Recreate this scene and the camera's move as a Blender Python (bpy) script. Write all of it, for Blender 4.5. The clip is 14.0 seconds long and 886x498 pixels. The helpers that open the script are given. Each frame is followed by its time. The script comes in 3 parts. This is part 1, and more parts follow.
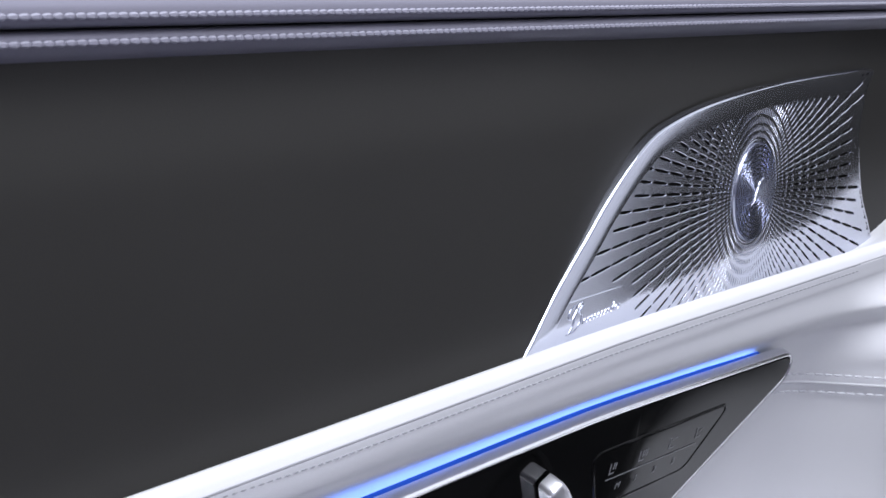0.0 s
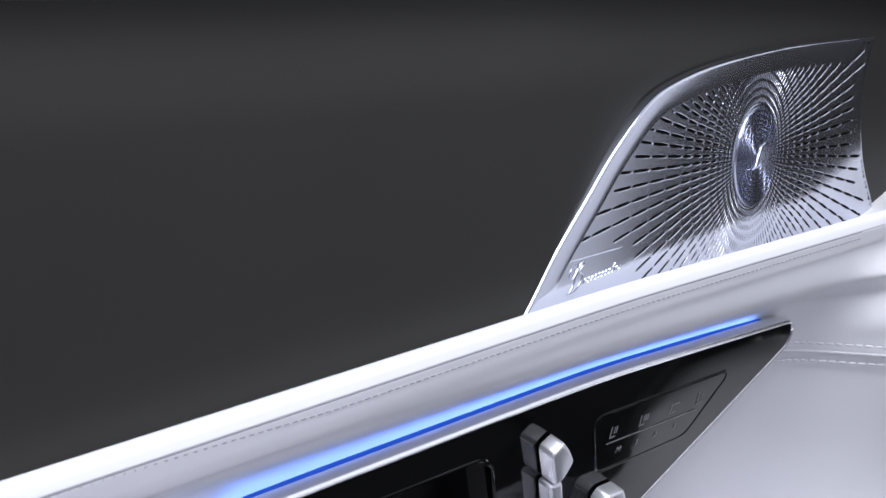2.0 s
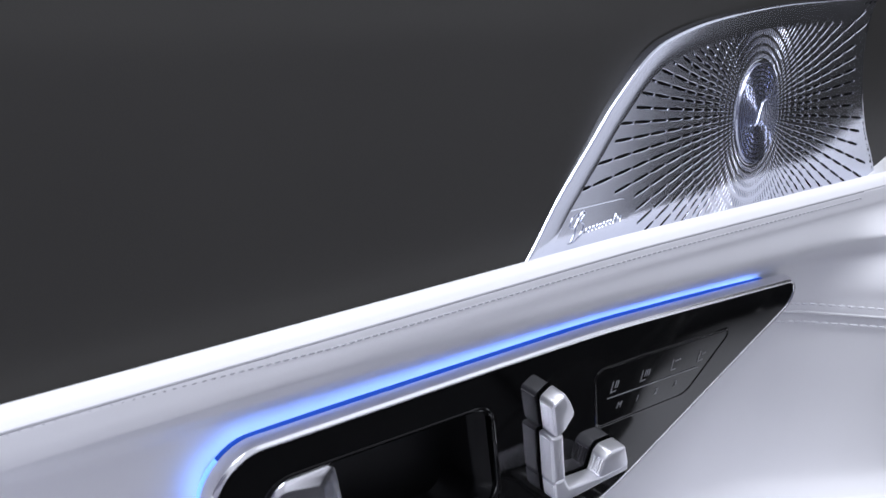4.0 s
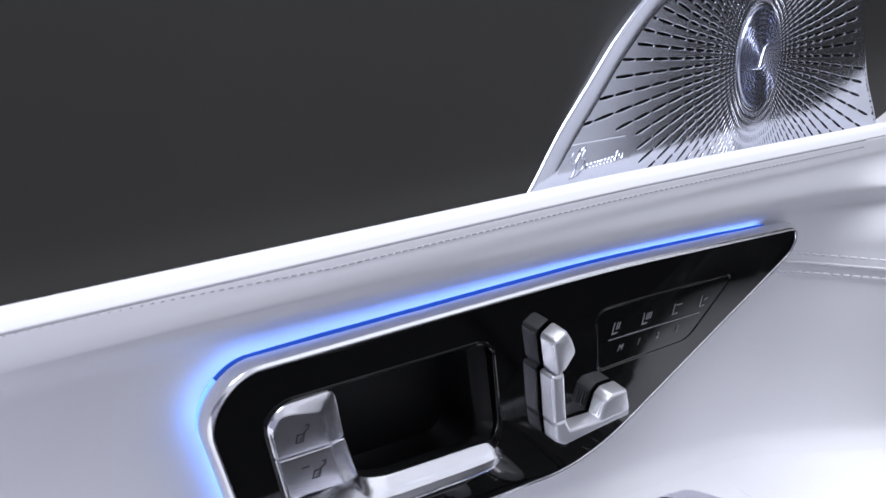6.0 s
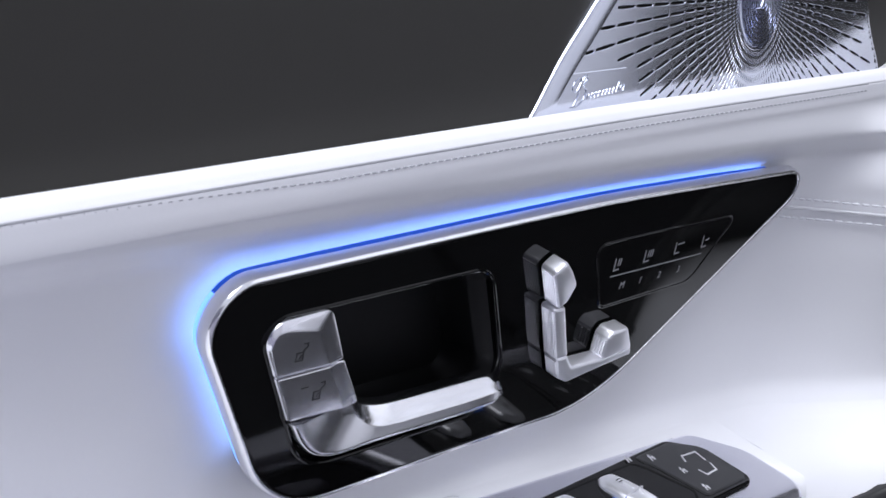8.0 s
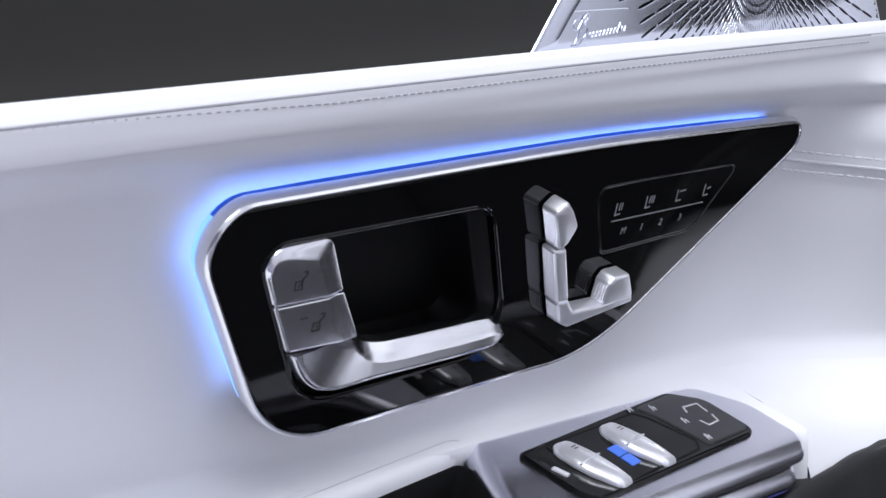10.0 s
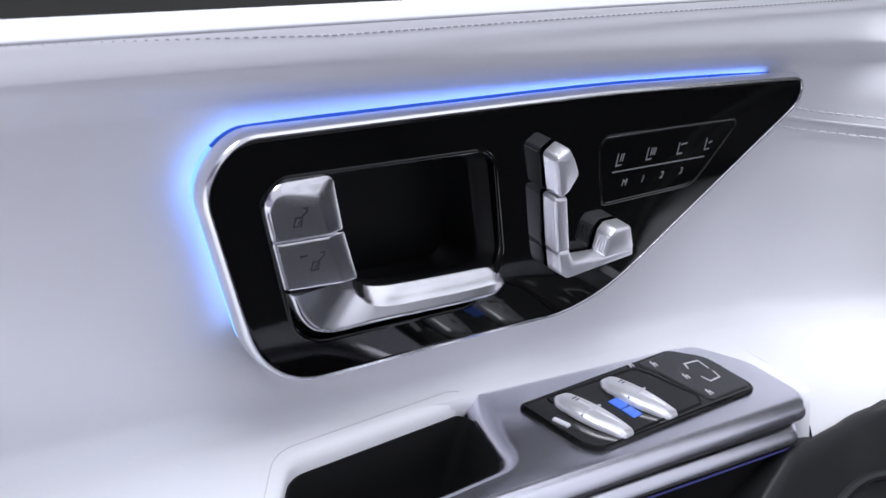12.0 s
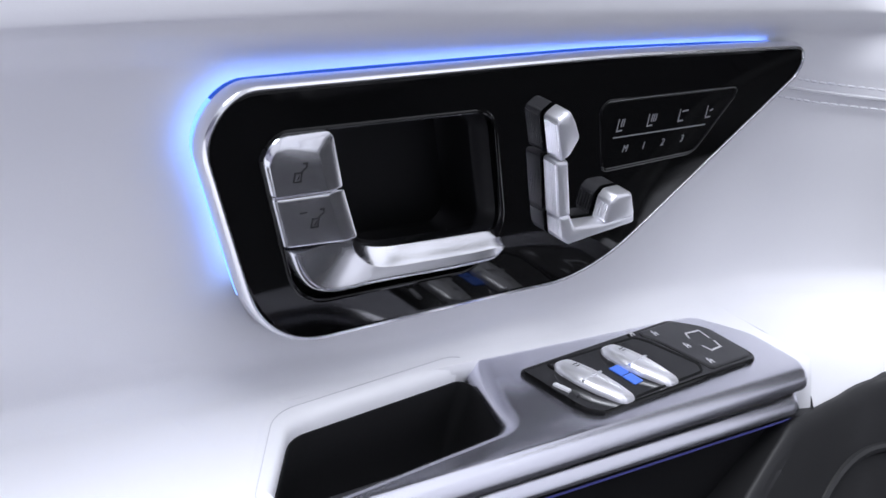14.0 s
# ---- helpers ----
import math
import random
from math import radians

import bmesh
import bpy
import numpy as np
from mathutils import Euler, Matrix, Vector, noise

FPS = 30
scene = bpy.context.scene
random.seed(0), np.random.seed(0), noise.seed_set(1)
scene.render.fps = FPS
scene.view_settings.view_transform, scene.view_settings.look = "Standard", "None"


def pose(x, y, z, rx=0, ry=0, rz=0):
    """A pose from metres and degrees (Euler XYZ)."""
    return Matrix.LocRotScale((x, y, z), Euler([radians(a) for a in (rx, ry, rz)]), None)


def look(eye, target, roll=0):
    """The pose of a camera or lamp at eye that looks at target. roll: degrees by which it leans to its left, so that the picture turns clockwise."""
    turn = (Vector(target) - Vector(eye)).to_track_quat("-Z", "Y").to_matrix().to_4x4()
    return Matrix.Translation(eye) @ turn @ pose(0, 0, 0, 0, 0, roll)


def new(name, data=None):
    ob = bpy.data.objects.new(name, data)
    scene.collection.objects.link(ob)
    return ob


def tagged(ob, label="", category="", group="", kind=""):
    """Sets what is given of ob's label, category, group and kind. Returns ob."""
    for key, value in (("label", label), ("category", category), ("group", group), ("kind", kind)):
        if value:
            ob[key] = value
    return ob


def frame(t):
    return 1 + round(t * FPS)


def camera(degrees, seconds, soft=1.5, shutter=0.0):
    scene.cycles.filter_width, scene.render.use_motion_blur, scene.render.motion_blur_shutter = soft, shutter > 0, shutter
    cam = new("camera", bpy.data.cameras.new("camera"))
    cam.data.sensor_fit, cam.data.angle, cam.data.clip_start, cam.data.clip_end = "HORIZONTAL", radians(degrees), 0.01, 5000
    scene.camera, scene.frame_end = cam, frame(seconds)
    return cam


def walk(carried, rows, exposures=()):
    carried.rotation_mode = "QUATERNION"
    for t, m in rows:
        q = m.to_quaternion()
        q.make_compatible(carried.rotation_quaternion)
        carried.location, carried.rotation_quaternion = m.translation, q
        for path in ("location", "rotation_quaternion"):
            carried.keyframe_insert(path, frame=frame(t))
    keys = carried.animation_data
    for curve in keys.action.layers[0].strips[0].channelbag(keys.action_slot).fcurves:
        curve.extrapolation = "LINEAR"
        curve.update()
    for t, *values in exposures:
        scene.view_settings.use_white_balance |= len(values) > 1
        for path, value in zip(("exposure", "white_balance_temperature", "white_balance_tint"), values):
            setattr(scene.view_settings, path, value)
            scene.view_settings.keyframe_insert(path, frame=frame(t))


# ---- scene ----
# Axes: x runs forward along the door, y outboard through it, z up.
cam = camera(32.0, 14.0, soft=1.5)
cam.data.dof.use_dof, cam.data.dof.focus_distance, cam.data.dof.aperture_fstop = True, 0.70, 40.0
TILT, TURN = -9.5, -48.0
EYE = Vector((0.0, 0.0, 0.95))
GLIDE = Vector((-0.01398, -0.00526, -1.01157))      # way of the slider per metre of its rail
SLIDE = [(0.0, 0.0), (0.5, 0.003), (1.0, 0.0076), (1.5, 0.0130), (2.0, 0.0181), (2.5, 0.0234), (3.0, 0.0287), (5.5, 0.0612),
         (6.0, 0.0689), (6.5, 0.0772), (7.0, 0.0850), (7.5, 0.0926), (8.0, 0.0995), (10.5, 0.1321), (11.0, 0.1381), (11.5, 0.1437),
         (12.0, 0.1490), (12.5, 0.1540), (13.0, 0.1588), (13.5, 0.1625), (14.0, 0.1651)]
walk(cam, [(t, pose(*(EYE + GLIDE * s), 90 + TILT, 0, TURN)) for t, s in SLIDE], [(0.0, 0.0), (6.5, 0.0), (11.0, 0.07), (14.0, 0.16)])

# ---- light ----
world = bpy.data.worlds.new("studio")
scene.world = world
world.use_nodes = True
world.node_tree.nodes["Background"].inputs["Color"].default_value = (0.83, 0.86, 1.0, 1)
world.node_tree.nodes["Background"].inputs["Strength"].default_value = 0.74


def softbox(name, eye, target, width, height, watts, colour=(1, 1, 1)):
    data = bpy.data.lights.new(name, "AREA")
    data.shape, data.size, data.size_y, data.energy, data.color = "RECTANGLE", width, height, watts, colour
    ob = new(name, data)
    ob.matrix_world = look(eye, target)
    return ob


# Unseen lamps, assumed overhead and ahead, added to light the leather and metal.
softbox("added_softbox_roof", (-0.45, -0.10, 2.95), (0.4, 0.42, 0.7), 2.3, 1.8, 105, (0.92, 0.95, 1.02))
softbox("added_softbox_windscreen", (1.75, -0.35, 1.70), (0.6, 0.42, 0.7), 1.5, 0.9, 2.0, (0.92, 0.95, 1.02))

# ---- materials ----


def material(name, colour, rough=0.5, metal=0.0, grain=0.0, grain_scale=900.0, bump=0.0, spread=0.08, stretch=None, spec=0.5, coat=0.0):
    """A surface with colour that varies at two scales, roughness wear and fine relief."""
    m = bpy.data.materials.new(name)
    m.use_nodes = True
    n, l = m.node_tree.nodes, m.node_tree.links
    b = n["Principled BSDF"]
    b.inputs["Metallic"].default_value = metal
    b.inputs["Specular IOR Level"].default_value = spec
    b.inputs["Coat Weight"].default_value = coat
    b.inputs["Coat Roughness"].default_value = 0.05
    tc = n.new("ShaderNodeTexCoord")
    mp = n.new("ShaderNodeMapping")
    l.new(tc.outputs["Object"], mp.inputs["Vector"])
    if stretch:
        mp.inputs["Scale"].default_value = stretch
    fine = n.new("ShaderNodeTexNoise")
    fine.inputs["Scale"].default_value, fine.inputs["Detail"].default_value = grain_scale, 3
    wide = n.new("ShaderNodeTexNoise")
    wide.inputs["Scale"].default_value, wide.inputs["Detail"].default_value = 14, 2
    l.new(mp.outputs["Vector"], fine.inputs["Vector"])
    l.new(tc.outputs["Object"], wide.inputs["Vector"])
    add = n.new("ShaderNodeMath")
    add.operation = "MULTIPLY_ADD"
    add.inputs[1].default_value = grain
    l.new(fine.outputs["Fac"], add.inputs[0])
    l.new(wide.outputs["Fac"], add.inputs[2])
    ramp = n.new("ShaderNodeMapRange")
    ramp.inputs["From Min"].default_value, ramp.inputs["From Max"].default_value = 0.25, 0.8 + grain
    ramp.inputs["To Min"].default_value, ramp.inputs["To Max"].default_value = 1 - spread, 1 + spread
    l.new(add.outputs["Value"], ramp.inputs["Value"])
    mul = n.new("ShaderNodeVectorMath")
    mul.operation = "SCALE"
    mul.inputs[0].default_value = colour
    l.new(ramp.outputs["Result"], mul.inputs["Scale"])
    l.new(mul.outputs["Vector"], b.inputs["Base Color"])
    rr = n.new("ShaderNodeMapRange")
    rr.inputs["To Min"].default_value, rr.inputs["To Max"].default_value = rough * 0.88, rough * 1.12
    l.new(fine.outputs["Fac"], rr.inputs["Value"])
    l.new(rr.outputs["Result"], b.inputs["Roughness"])
    if bump:
        bp = n.new("ShaderNodeBump")
        bp.inputs["Strength"].default_value, bp.inputs["Distance"].default_value = 1.0, bump
        l.new(fine.outputs["Fac"], bp.inputs["Height"])
        l.new(bp.outputs["Normal"], b.inputs["Normal"])
    return m


def glow(name, colour, strength):
    m = bpy.data.materials.new(name)
    m.use_nodes = True
    b = m.node_tree.nodes["Principled BSDF"]
    b.inputs["Base Color"].default_value = (*colour, 1)
    b.inputs["Emission Color"].default_value = (*colour, 1)
    b.inputs["Emission Strength"].default_value = strength
    return m


WHITE = material("white_leather", (0.80, 0.80, 0.83), 0.42, grain=0.35, grain_scale=1400, bump=0.00004, spread=0.03)
CHARCOAL = material("charcoal_leather", (0.0212, 0.0201, 0.0182), 0.6, grain=0.6, grain_scale=1500, bump=0.00005, spread=0.10, spec=0.35)
GREY = material("grey_leather", (0.17, 0.165, 0.21), 0.5, grain=0.5, grain_scale=1300, bump=0.00006, spread=0.08)
THREAD = material("light_thread", (0.30, 0.295, 0.36), 0.6, grain=0.5, grain_scale=3000, bump=0.00005)
WHITE_THREAD = material("white_thread", (0.70, 0.70, 0.74), 0.6, grain=0.5, grain_scale=3000, bump=0.00005)
GREY_SEAM = material("grey_seam", (0.36, 0.36, 0.39), 0.7, grain=0.4, grain_scale=3000, spread=0.1)
CREASE = material("seam_crease", (0.64, 0.64, 0.67), 0.7, grain=0.4, spread=0.1)
CHROME = material("satin_chrome", (0.92, 0.92, 0.95), 0.20, 1.0, grain=0.2, grain_scale=2500, spread=0.02)
BRUSHED = material("brushed_aluminium", (0.63, 0.65, 0.73), 0.17, 1.0, grain=0.5, grain_scale=500, spread=0.03, stretch=(0.1, 1, 1.6))
DISC_METAL = material("turned_aluminium", (0.62, 0.64, 0.72), 0.19, 1.0, grain=0.3, grain_scale=800, spread=0.03)
HANDLE_METAL = material("satin_handle_metal", (0.86, 0.86, 0.90), 0.19, 1.0, grain=0.2, grain_scale=2500, spread=0.02)
PALE_CHROME = material("matt_silver_chrome", (0.90, 0.90, 0.94), 0.30, 0.72, grain=0.2, grain_scale=2500, spread=0.02)
SILVER = material("silver_trim", (0.80, 0.80, 0.88), 0.26, 1.0, grain=0.08, grain_scale=2600, spread=0.02)
PIANO = material("piano_black", (0.0038, 0.0038, 0.0040), 0.05, grain=0.1, spread=0.1, spec=0.20)
CARPET = material("grey_carpet", (0.04, 0.04, 0.043), 0.95, grain=0.6, grain_scale=400, bump=0.0006, spread=0.2, spec=0.1)
PLASTIC = material("black_plastic", (0.018, 0.018, 0.02), 0.38, grain=0.4, grain_scale=2200, bump=0.00003, spread=0.12)
VOID = material("black_liner", (0.009, 0.009, 0.010), 0.75, grain=0.4, grain_scale=1200, bump=0.00004, spread=0.15, spec=0.2)
TRIM = material("dark_grey_trim", (0.016, 0.016, 0.017), 0.5, grain=0.5, grain_scale=1500, bump=0.00005, spread=0.12, spec=0.4)
WELL = material("matt_black_well", (0.006, 0.006, 0.0065), 0.45, grain=0.3, grain_scale=1200, spread=0.12, spec=0.12)
MARK = material("pale_print", (0.55, 0.55, 0.58), 0.5, grain=0.2, spread=0.05)
SIGN = material("dim_print", (0.26, 0.26, 0.275), 0.5, grain=0.2, spread=0.05)
DARK_MARK = material("dark_engraving", (0.012, 0.012, 0.014), 0.5, grain=0.2, spread=0.05)
BLUE = glow("blue_light_guide", (0.17, 0.38, 1.0), 1.5)
BLUE_BOOST = glow("blue_halo_boost", (0.30, 0.50, 1.0), 2.1)
BLUE_DEEP = glow("blue_gap_shade", (0.003, 0.05, 0.36), 0.8)
BLUE_REFLECTION = glow("blue_bay_reflection", (0.05, 0.15, 0.62), 0.18)
BLUE_DIM = glow("blue_light_guide_low", (0.10, 0.11, 0.42), 0.09)

# ---- helpers for meshes ----


def part(name, bm, mat, parent=None, label="", sharp=40):
    me = bpy.data.meshes.new(name)
    bmesh.ops.recalc_face_normals(bm, faces=bm.faces[:])
    bm.to_mesh(me)
    bm.free()
    me.materials.append(mat)
    for p in me.polygons:
        p.use_smooth = True
    me.set_sharp_from_angle(angle=radians(sharp))
    ob = new(name, me)
    ob.parent = parent
    if label:
        tagged(ob, label)
    return ob


def thing(name, label, category, group="", kind=""):
    return tagged(new(name), label, category, group, kind)


class Plane:
    """A place to draw on: right, up and out of the surface."""
    def __init__(self, origin, right, up, bend=None):
        self.bend = bend
        self.o, self.u = Vector(origin), Vector(right).normalized()
        v = Vector(up)
        self.v = (v - self.u * v.dot(self.u)).normalized()
        self.w = self.u.cross(self.v)

    def at(self, u, v, w=0.0):
        w += self.bend(u) if self.bend else 0.0
        return self.o + self.u * u + self.v * v + self.w * w

    def matrix(self, u=0, v=0, w=0):
        m = Matrix((self.u, self.v, self.w)).transposed().to_4x4()
        return Matrix.Translation(self.at(u, v, w)) @ m


def rounded(corners, n=7, per_edge=1):
    """A closed outline, turning left, from corners (u, v, radius)."""
    arcs = []
    c = [(Vector((a, b)), max(r, 0.0001)) for a, b, r in corners]
    for i, (p, r) in enumerate(c):
        a, b = (c[i - 1][0] - p), (c[(i + 1) % len(c)][0] - p)
        la, lb = a.length, b.length
        a, b = a / la, b / lb
        ang = math.acos(max(-0.9999, min(0.9999, a.dot(b))))
        d = min(r / math.tan(ang / 2), 0.49 * la, 0.49 * lb)
        rr = d * math.tan(ang / 2)
        mid = p + (a + b).normalized() * (rr / math.sin(ang / 2))
        s, e = p + a * d - mid, p + b * d - mid
        turn = math.atan2(s.x * e.y - s.y * e.x, s.dot(e))
        arcs.append([mid + Vector((s.x * math.cos(t) - s.y * math.sin(t), s.x * math.sin(t) + s.y * math.cos(t))) for t in [turn * k / n for k in range(n + 1)]])
    out = []
    for arc, after in zip(arcs, arcs[1:] + arcs[:1]):
        out += arc + [arc[-1].lerp(after[0], k / per_edge) for k in range(1, per_edge)]
    return out


def shrunk(corners, d):
    """Corners of the same outline moved d inwards."""
    out, m = [], len(corners)
    for i in range(m):
        p, a, b = Vector(corners[i][:2]), Vector(corners[i - 1][:2]), Vector(corners[(i + 1) % m][:2])
        e, f = (p - a).normalized(), (b - p).normalized()
        n1, n2 = Vector((-e.y, e.x)), Vector((-f.y, f.x))
        k = (n1 + n2) / max(0.25, 1 + n1.dot(n2))
        q = p + k * d
        left = e.x * f.y - e.y * f.x > 0
        out.append((q.x, q.y, max(0.0002, corners[i][2] - d if left else corners[i][2] + d)))
    return out


def spline(points, n=10, closed=True):
    """A smooth line through points."""
    p = [Vector(q) for q in points]
    out, m = [], len(p)
    for i in range(m if closed else m - 1):
        q = [p[(i + k) % m] if closed else p[max(0, min(m - 1, i + k))] for k in (-1, 0, 1, 2)]
        for k in range(n):
            t = k / n
            out.append(0.5 * (2 * q[1] + (q[2] - q[0]) * t + (2 * q[0] - 5 * q[1] + 4 * q[2] - q[3]) * t * t + (3 * q[1] - q[0] - 3 * q[2] + q[3]) * t ** 3))
    if not closed:
        out.append(p[-1])
    return out


def resample(pts, n):
    """A closed line cut into n even steps."""
    pts = list(pts) + [pts[0]]
    run = [0.0]
    for a, b in zip(pts, pts[1:]):
        run.append(run[-1] + (b - a).length)
    out, k = [], 0
    for i in range(n):
        s = run[-1] * i / n
        while run[k + 1] < s:
            k += 1
        f = (s - run[k]) / max(1e-9, run[k + 1] - run[k])
        out.append(pts[k].lerp(pts[k + 1], f))
    return out


def inset(pts, d):
    """The outline moved d inwards (outwards: minus)."""
    out, m = [], len(pts)
    for i in range(m):
        a, b = pts[i] - pts[i - 1], pts[(i + 1) % m] - pts[i]
        t = (a.normalized() + b.normalized()) if a.length > 1e-9 and b.length > 1e-9 else a + b
        t.normalize()
        out.append(pts[i] + Vector((-t.y, t.x)) * d)
    return out


def inside(q, pts):
    hit, m = False, len(pts)
    for i in range(m):
        a, b = pts[i - 1], pts[i]
        if (a.y > q[1]) != (b.y > q[1]) and q[0] < (b.x - a.x) * (q[1] - a.y) / (b.y - a.y) + a.x:
            hit = not hit
    return hit


def loft(loops, first=False, last=True, closed=True, bm=None):
    """A skin over loops of equal length."""
    bm = bm or bmesh.new()
    rows = [[bm.verts.new(p) for p in loop] for loop in loops]
    m = len(rows[0])
    for a, b in zip(rows, rows[1:]):
        for i in range(m if closed else m - 1):
            j = (i + 1) % m
            bm.faces.new((a[i], a[j], b[j], b[i]))
    if first:
        bm.faces.new(rows[0][::-1])
    if last:
        bm.faces.new(rows[-1])
    return bm


def slab(plane, shape, steps, first=False, last=True, bm=None, fall=None):
    """An outline (corners, or points) raised through steps (inset, height) on a plane."""
    loops = []
    for d, w in steps:
        if len(shape[0]) == 3:
            pts = rounded(shrunk(shape, d), 6, 5)
        else:
            pts = inset(shape, d) if d else shape
        loops.append([plane.at(q.x, q.y, w - (fall(q.x, q.y, w) if fall else 0)) for q in pts])
    return loft(loops, first, last, bm=bm)


def tube(points, r, n=6, bm=None, closed=False):
    """A round cord along points."""
    loops = []
    m = len(points)
    for i, p in enumerate(points):
        a = points[i - 1] if (i or closed) else p
        b = points[(i + 1) % m] if (i < m - 1 or closed) else p
        t = (b - a).normalized()
        s = t.cross(Vector((0.13, 0.21, 0.97))).normalized()
        q = t.cross(s)
        loops.append([p + (s * math.cos(2 * math.pi * k / n) + q * math.sin(2 * math.pi * k / n)) * r for k in range(n)])
    if closed:
        loops.append(loops[0])
        return loft(loops, False, False, bm=bm)
    return loft(loops, True, True, bm=bm)


def stitch_mesh(length, r):
    """One stitch: a fat thread, sunk at both ends."""
    bm = bmesh.new()
    loops = []
    for k in range(5):
        t = k / 4 * 2 - 1
        rr = r * (0.35 + 0.65 * math.sqrt(max(0.0, 1 - t * t * 0.9)))
        loops.append([Vector((t * length / 2, rr * math.cos(a), rr * math.sin(a) - r * 0.4 * t * t)) for a in [2 * math.pi * i / 6 for i in range(6)]])
    return loft(loops, True, True, bm=bm)


def stitches(parent, line, normals, pitch, length, r, mat):
    """A row of single stitches along a line of points, lying on a surface."""
    probe = part("stitch", stitch_mesh(length, r), mat, parent)
    me, count = probe.data, 0
    run = 0.0
    for (a, b), w in zip(zip(line, line[1:]), normals):
        seg = (b - a).length
        while run <= seg:
            t = (b - a) / seg
            n = (w - t * w.dot(t)).normalized()
            m = Matrix((t, n.cross(t), n)).transposed().to_4x4()
            ob = probe if count == 0 else new("stitch", me)
            ob.parent = parent
            ob.matrix_local = Matrix.Translation(a + t * run + n * r * 0.3) @ m
            count += 1
            run += pitch
        run -= seg


def lettering(text, plane, u, v, w, size, mat, parent, name="lettering"):
    data = bpy.data.curves.new(name, "FONT")
    data.body, data.size, data.align_x, data.align_y, data.extrude = text, size, "CENTER", "CENTER", 0.00012
    tmp = new(name, data)
    me = bpy.data.meshes.new_from_object(tmp.evaluated_get(bpy.context.evaluated_depsgraph_get()))
    bpy.data.objects.remove(tmp)
    me.materials.clear()
    me.materials.append(mat)
    ob = new(name, me)
    ob.parent = parent
    ob.matrix_local = plane.matrix(u, v, w)
    return ob


def bars(plane, w, segments, width, thick=0.0002, bm=None):
    """Raised strokes (u0, v0, u1, v1) on a plane."""
    bm = bm or bmesh.new()
    for u0, v0, u1, v1 in segments:
        d = Vector((u1 - u0, v1 - v0)).normalized() * width / 2
        n = Vector((-d.y, d.x))
        q = [Vector((u0, v0)) - d - n, Vector((u1, v1)) + d - n, Vector((u1, v1)) + d + n, Vector((u0, v0)) - d + n]
        loft([[plane.at(p.x, p.y, w) for p in q], [plane.at(p.x, p.y, w + thick) for p in q]], True, True, bm=bm)
    return bm


def smooth(a, b, x):
    t = max(0.0, min(1.0, (x - a) / (b - a)))
    return t * t * (3 - 2 * t)


# ---- the door's surfaces ----


def bow(x):
    """How far the door's rear stretch comes inboard."""
    t = 0.57 - x
    return 0.029 * (math.sqrt(t * t + 0.0008) + t)


PANEL = Plane((0.0, 0.424, 0.722), (1, 0, 0), (0, -0.355, 0.935), bow)
SHELF = Plane((0.58, 0.405, 0.596), (1, 0, -0.04), (0, 1, 0.33))
GRILLE = Plane((0.7048, 0.416, 0.8464), (1, 0.067, 0), (0, -0.063, 1))
CHANNEL = (0.352, 0.690)      # the stretch of the armrest that the console fills


def crest(x):
    return 0.798 + 0.026 * (x - 0.5) + 0.02 * smooth(0.83, 0.95, x)


def swell(x, z):
    """How far the front of the door comes inboard."""
    t = x - 0.785
    s = 0.45 * (math.sqrt(t * t + 0.0003) + t) * smooth(0.62, 0.72, x)
    return 0.07 * math.tanh(s / 0.07) * (1 - smooth(0.735, 0.79, z))


def hollow(x, z):
    """The cut behind the control panel."""
    x0 = 0.345 + (0.73 - z) * 0.67
    return 0.05 * smooth(x0, x0 + 0.009, x) * (1 - smooth(0.56, 0.58, x)) * smooth(0.652, 0.662, z) * (1 - smooth(0.733, 0.743, z))


def leather_y(x, z):
    return 0.4345 - 0.38 * (z - 0.722) - swell(x, z) - 0.94 * bow(x) * smooth(0.62, 0.72, z)


def shelf_z(x, y):
    return 0.596 + 0.33 * (y - 0.405) - 0.04 * (x - 0.58)


def body_upper(x):
    """The cut from the top of the padded edge down to the armrest."""
    c = crest(x)
    top = [(0.470, c - 0.014), (0.430, c - 0.0110), (0.4160, c - 0.0060), (0.4080, c - 0.0022), (0.4036, c - 0.0004), (0.4008, c), (0.3990, c - 0.0009), (0.3978, c - 0.0026), (0.3970, c - 0.0046), (0.3965, c - 0.0062), (0.3969, c - 0.0069),
           (0.3967, c - 0.0077), (0.3972, c - 0.0112), (0.3978, c - 0.0150), (0.3990, c - 0.0190), (0.4008, 0.7735), (0.4046, 0.7690), (0.4120, 0.7645), (0.4215, 0.7590), (0.4258, 0.7510), (0.4305, 0.7400), (0.4345, 0.7300), (0.4375, 0.7200),
           (0.4415, 0.7080), (0.4455, 0.6950), (0.4500, 0.6820), (0.4545, 0.6690), (0.4590, 0.6560), (0.4630, 0.6450), (0.4665, 0.6350), (0.4670, 0.6265), (0.4600, 0.6165)]
    line = spline([Vector((y, z)) for y, z in top], 5, closed=False)
    lift = shelf_z(x, 0.460) + 0.0004 - 0.6165
    line = [Vector((p.x, p.y + lift * (1 - smooth(0.6165, 0.665, p.y)))) for p in line]
    return [Vector((x, p.x - swell(x, p.y) - 0.94 * bow(x) * smooth(0.62, 0.72, p.y) + hollow(x, p.y), p.y)) for p in line]


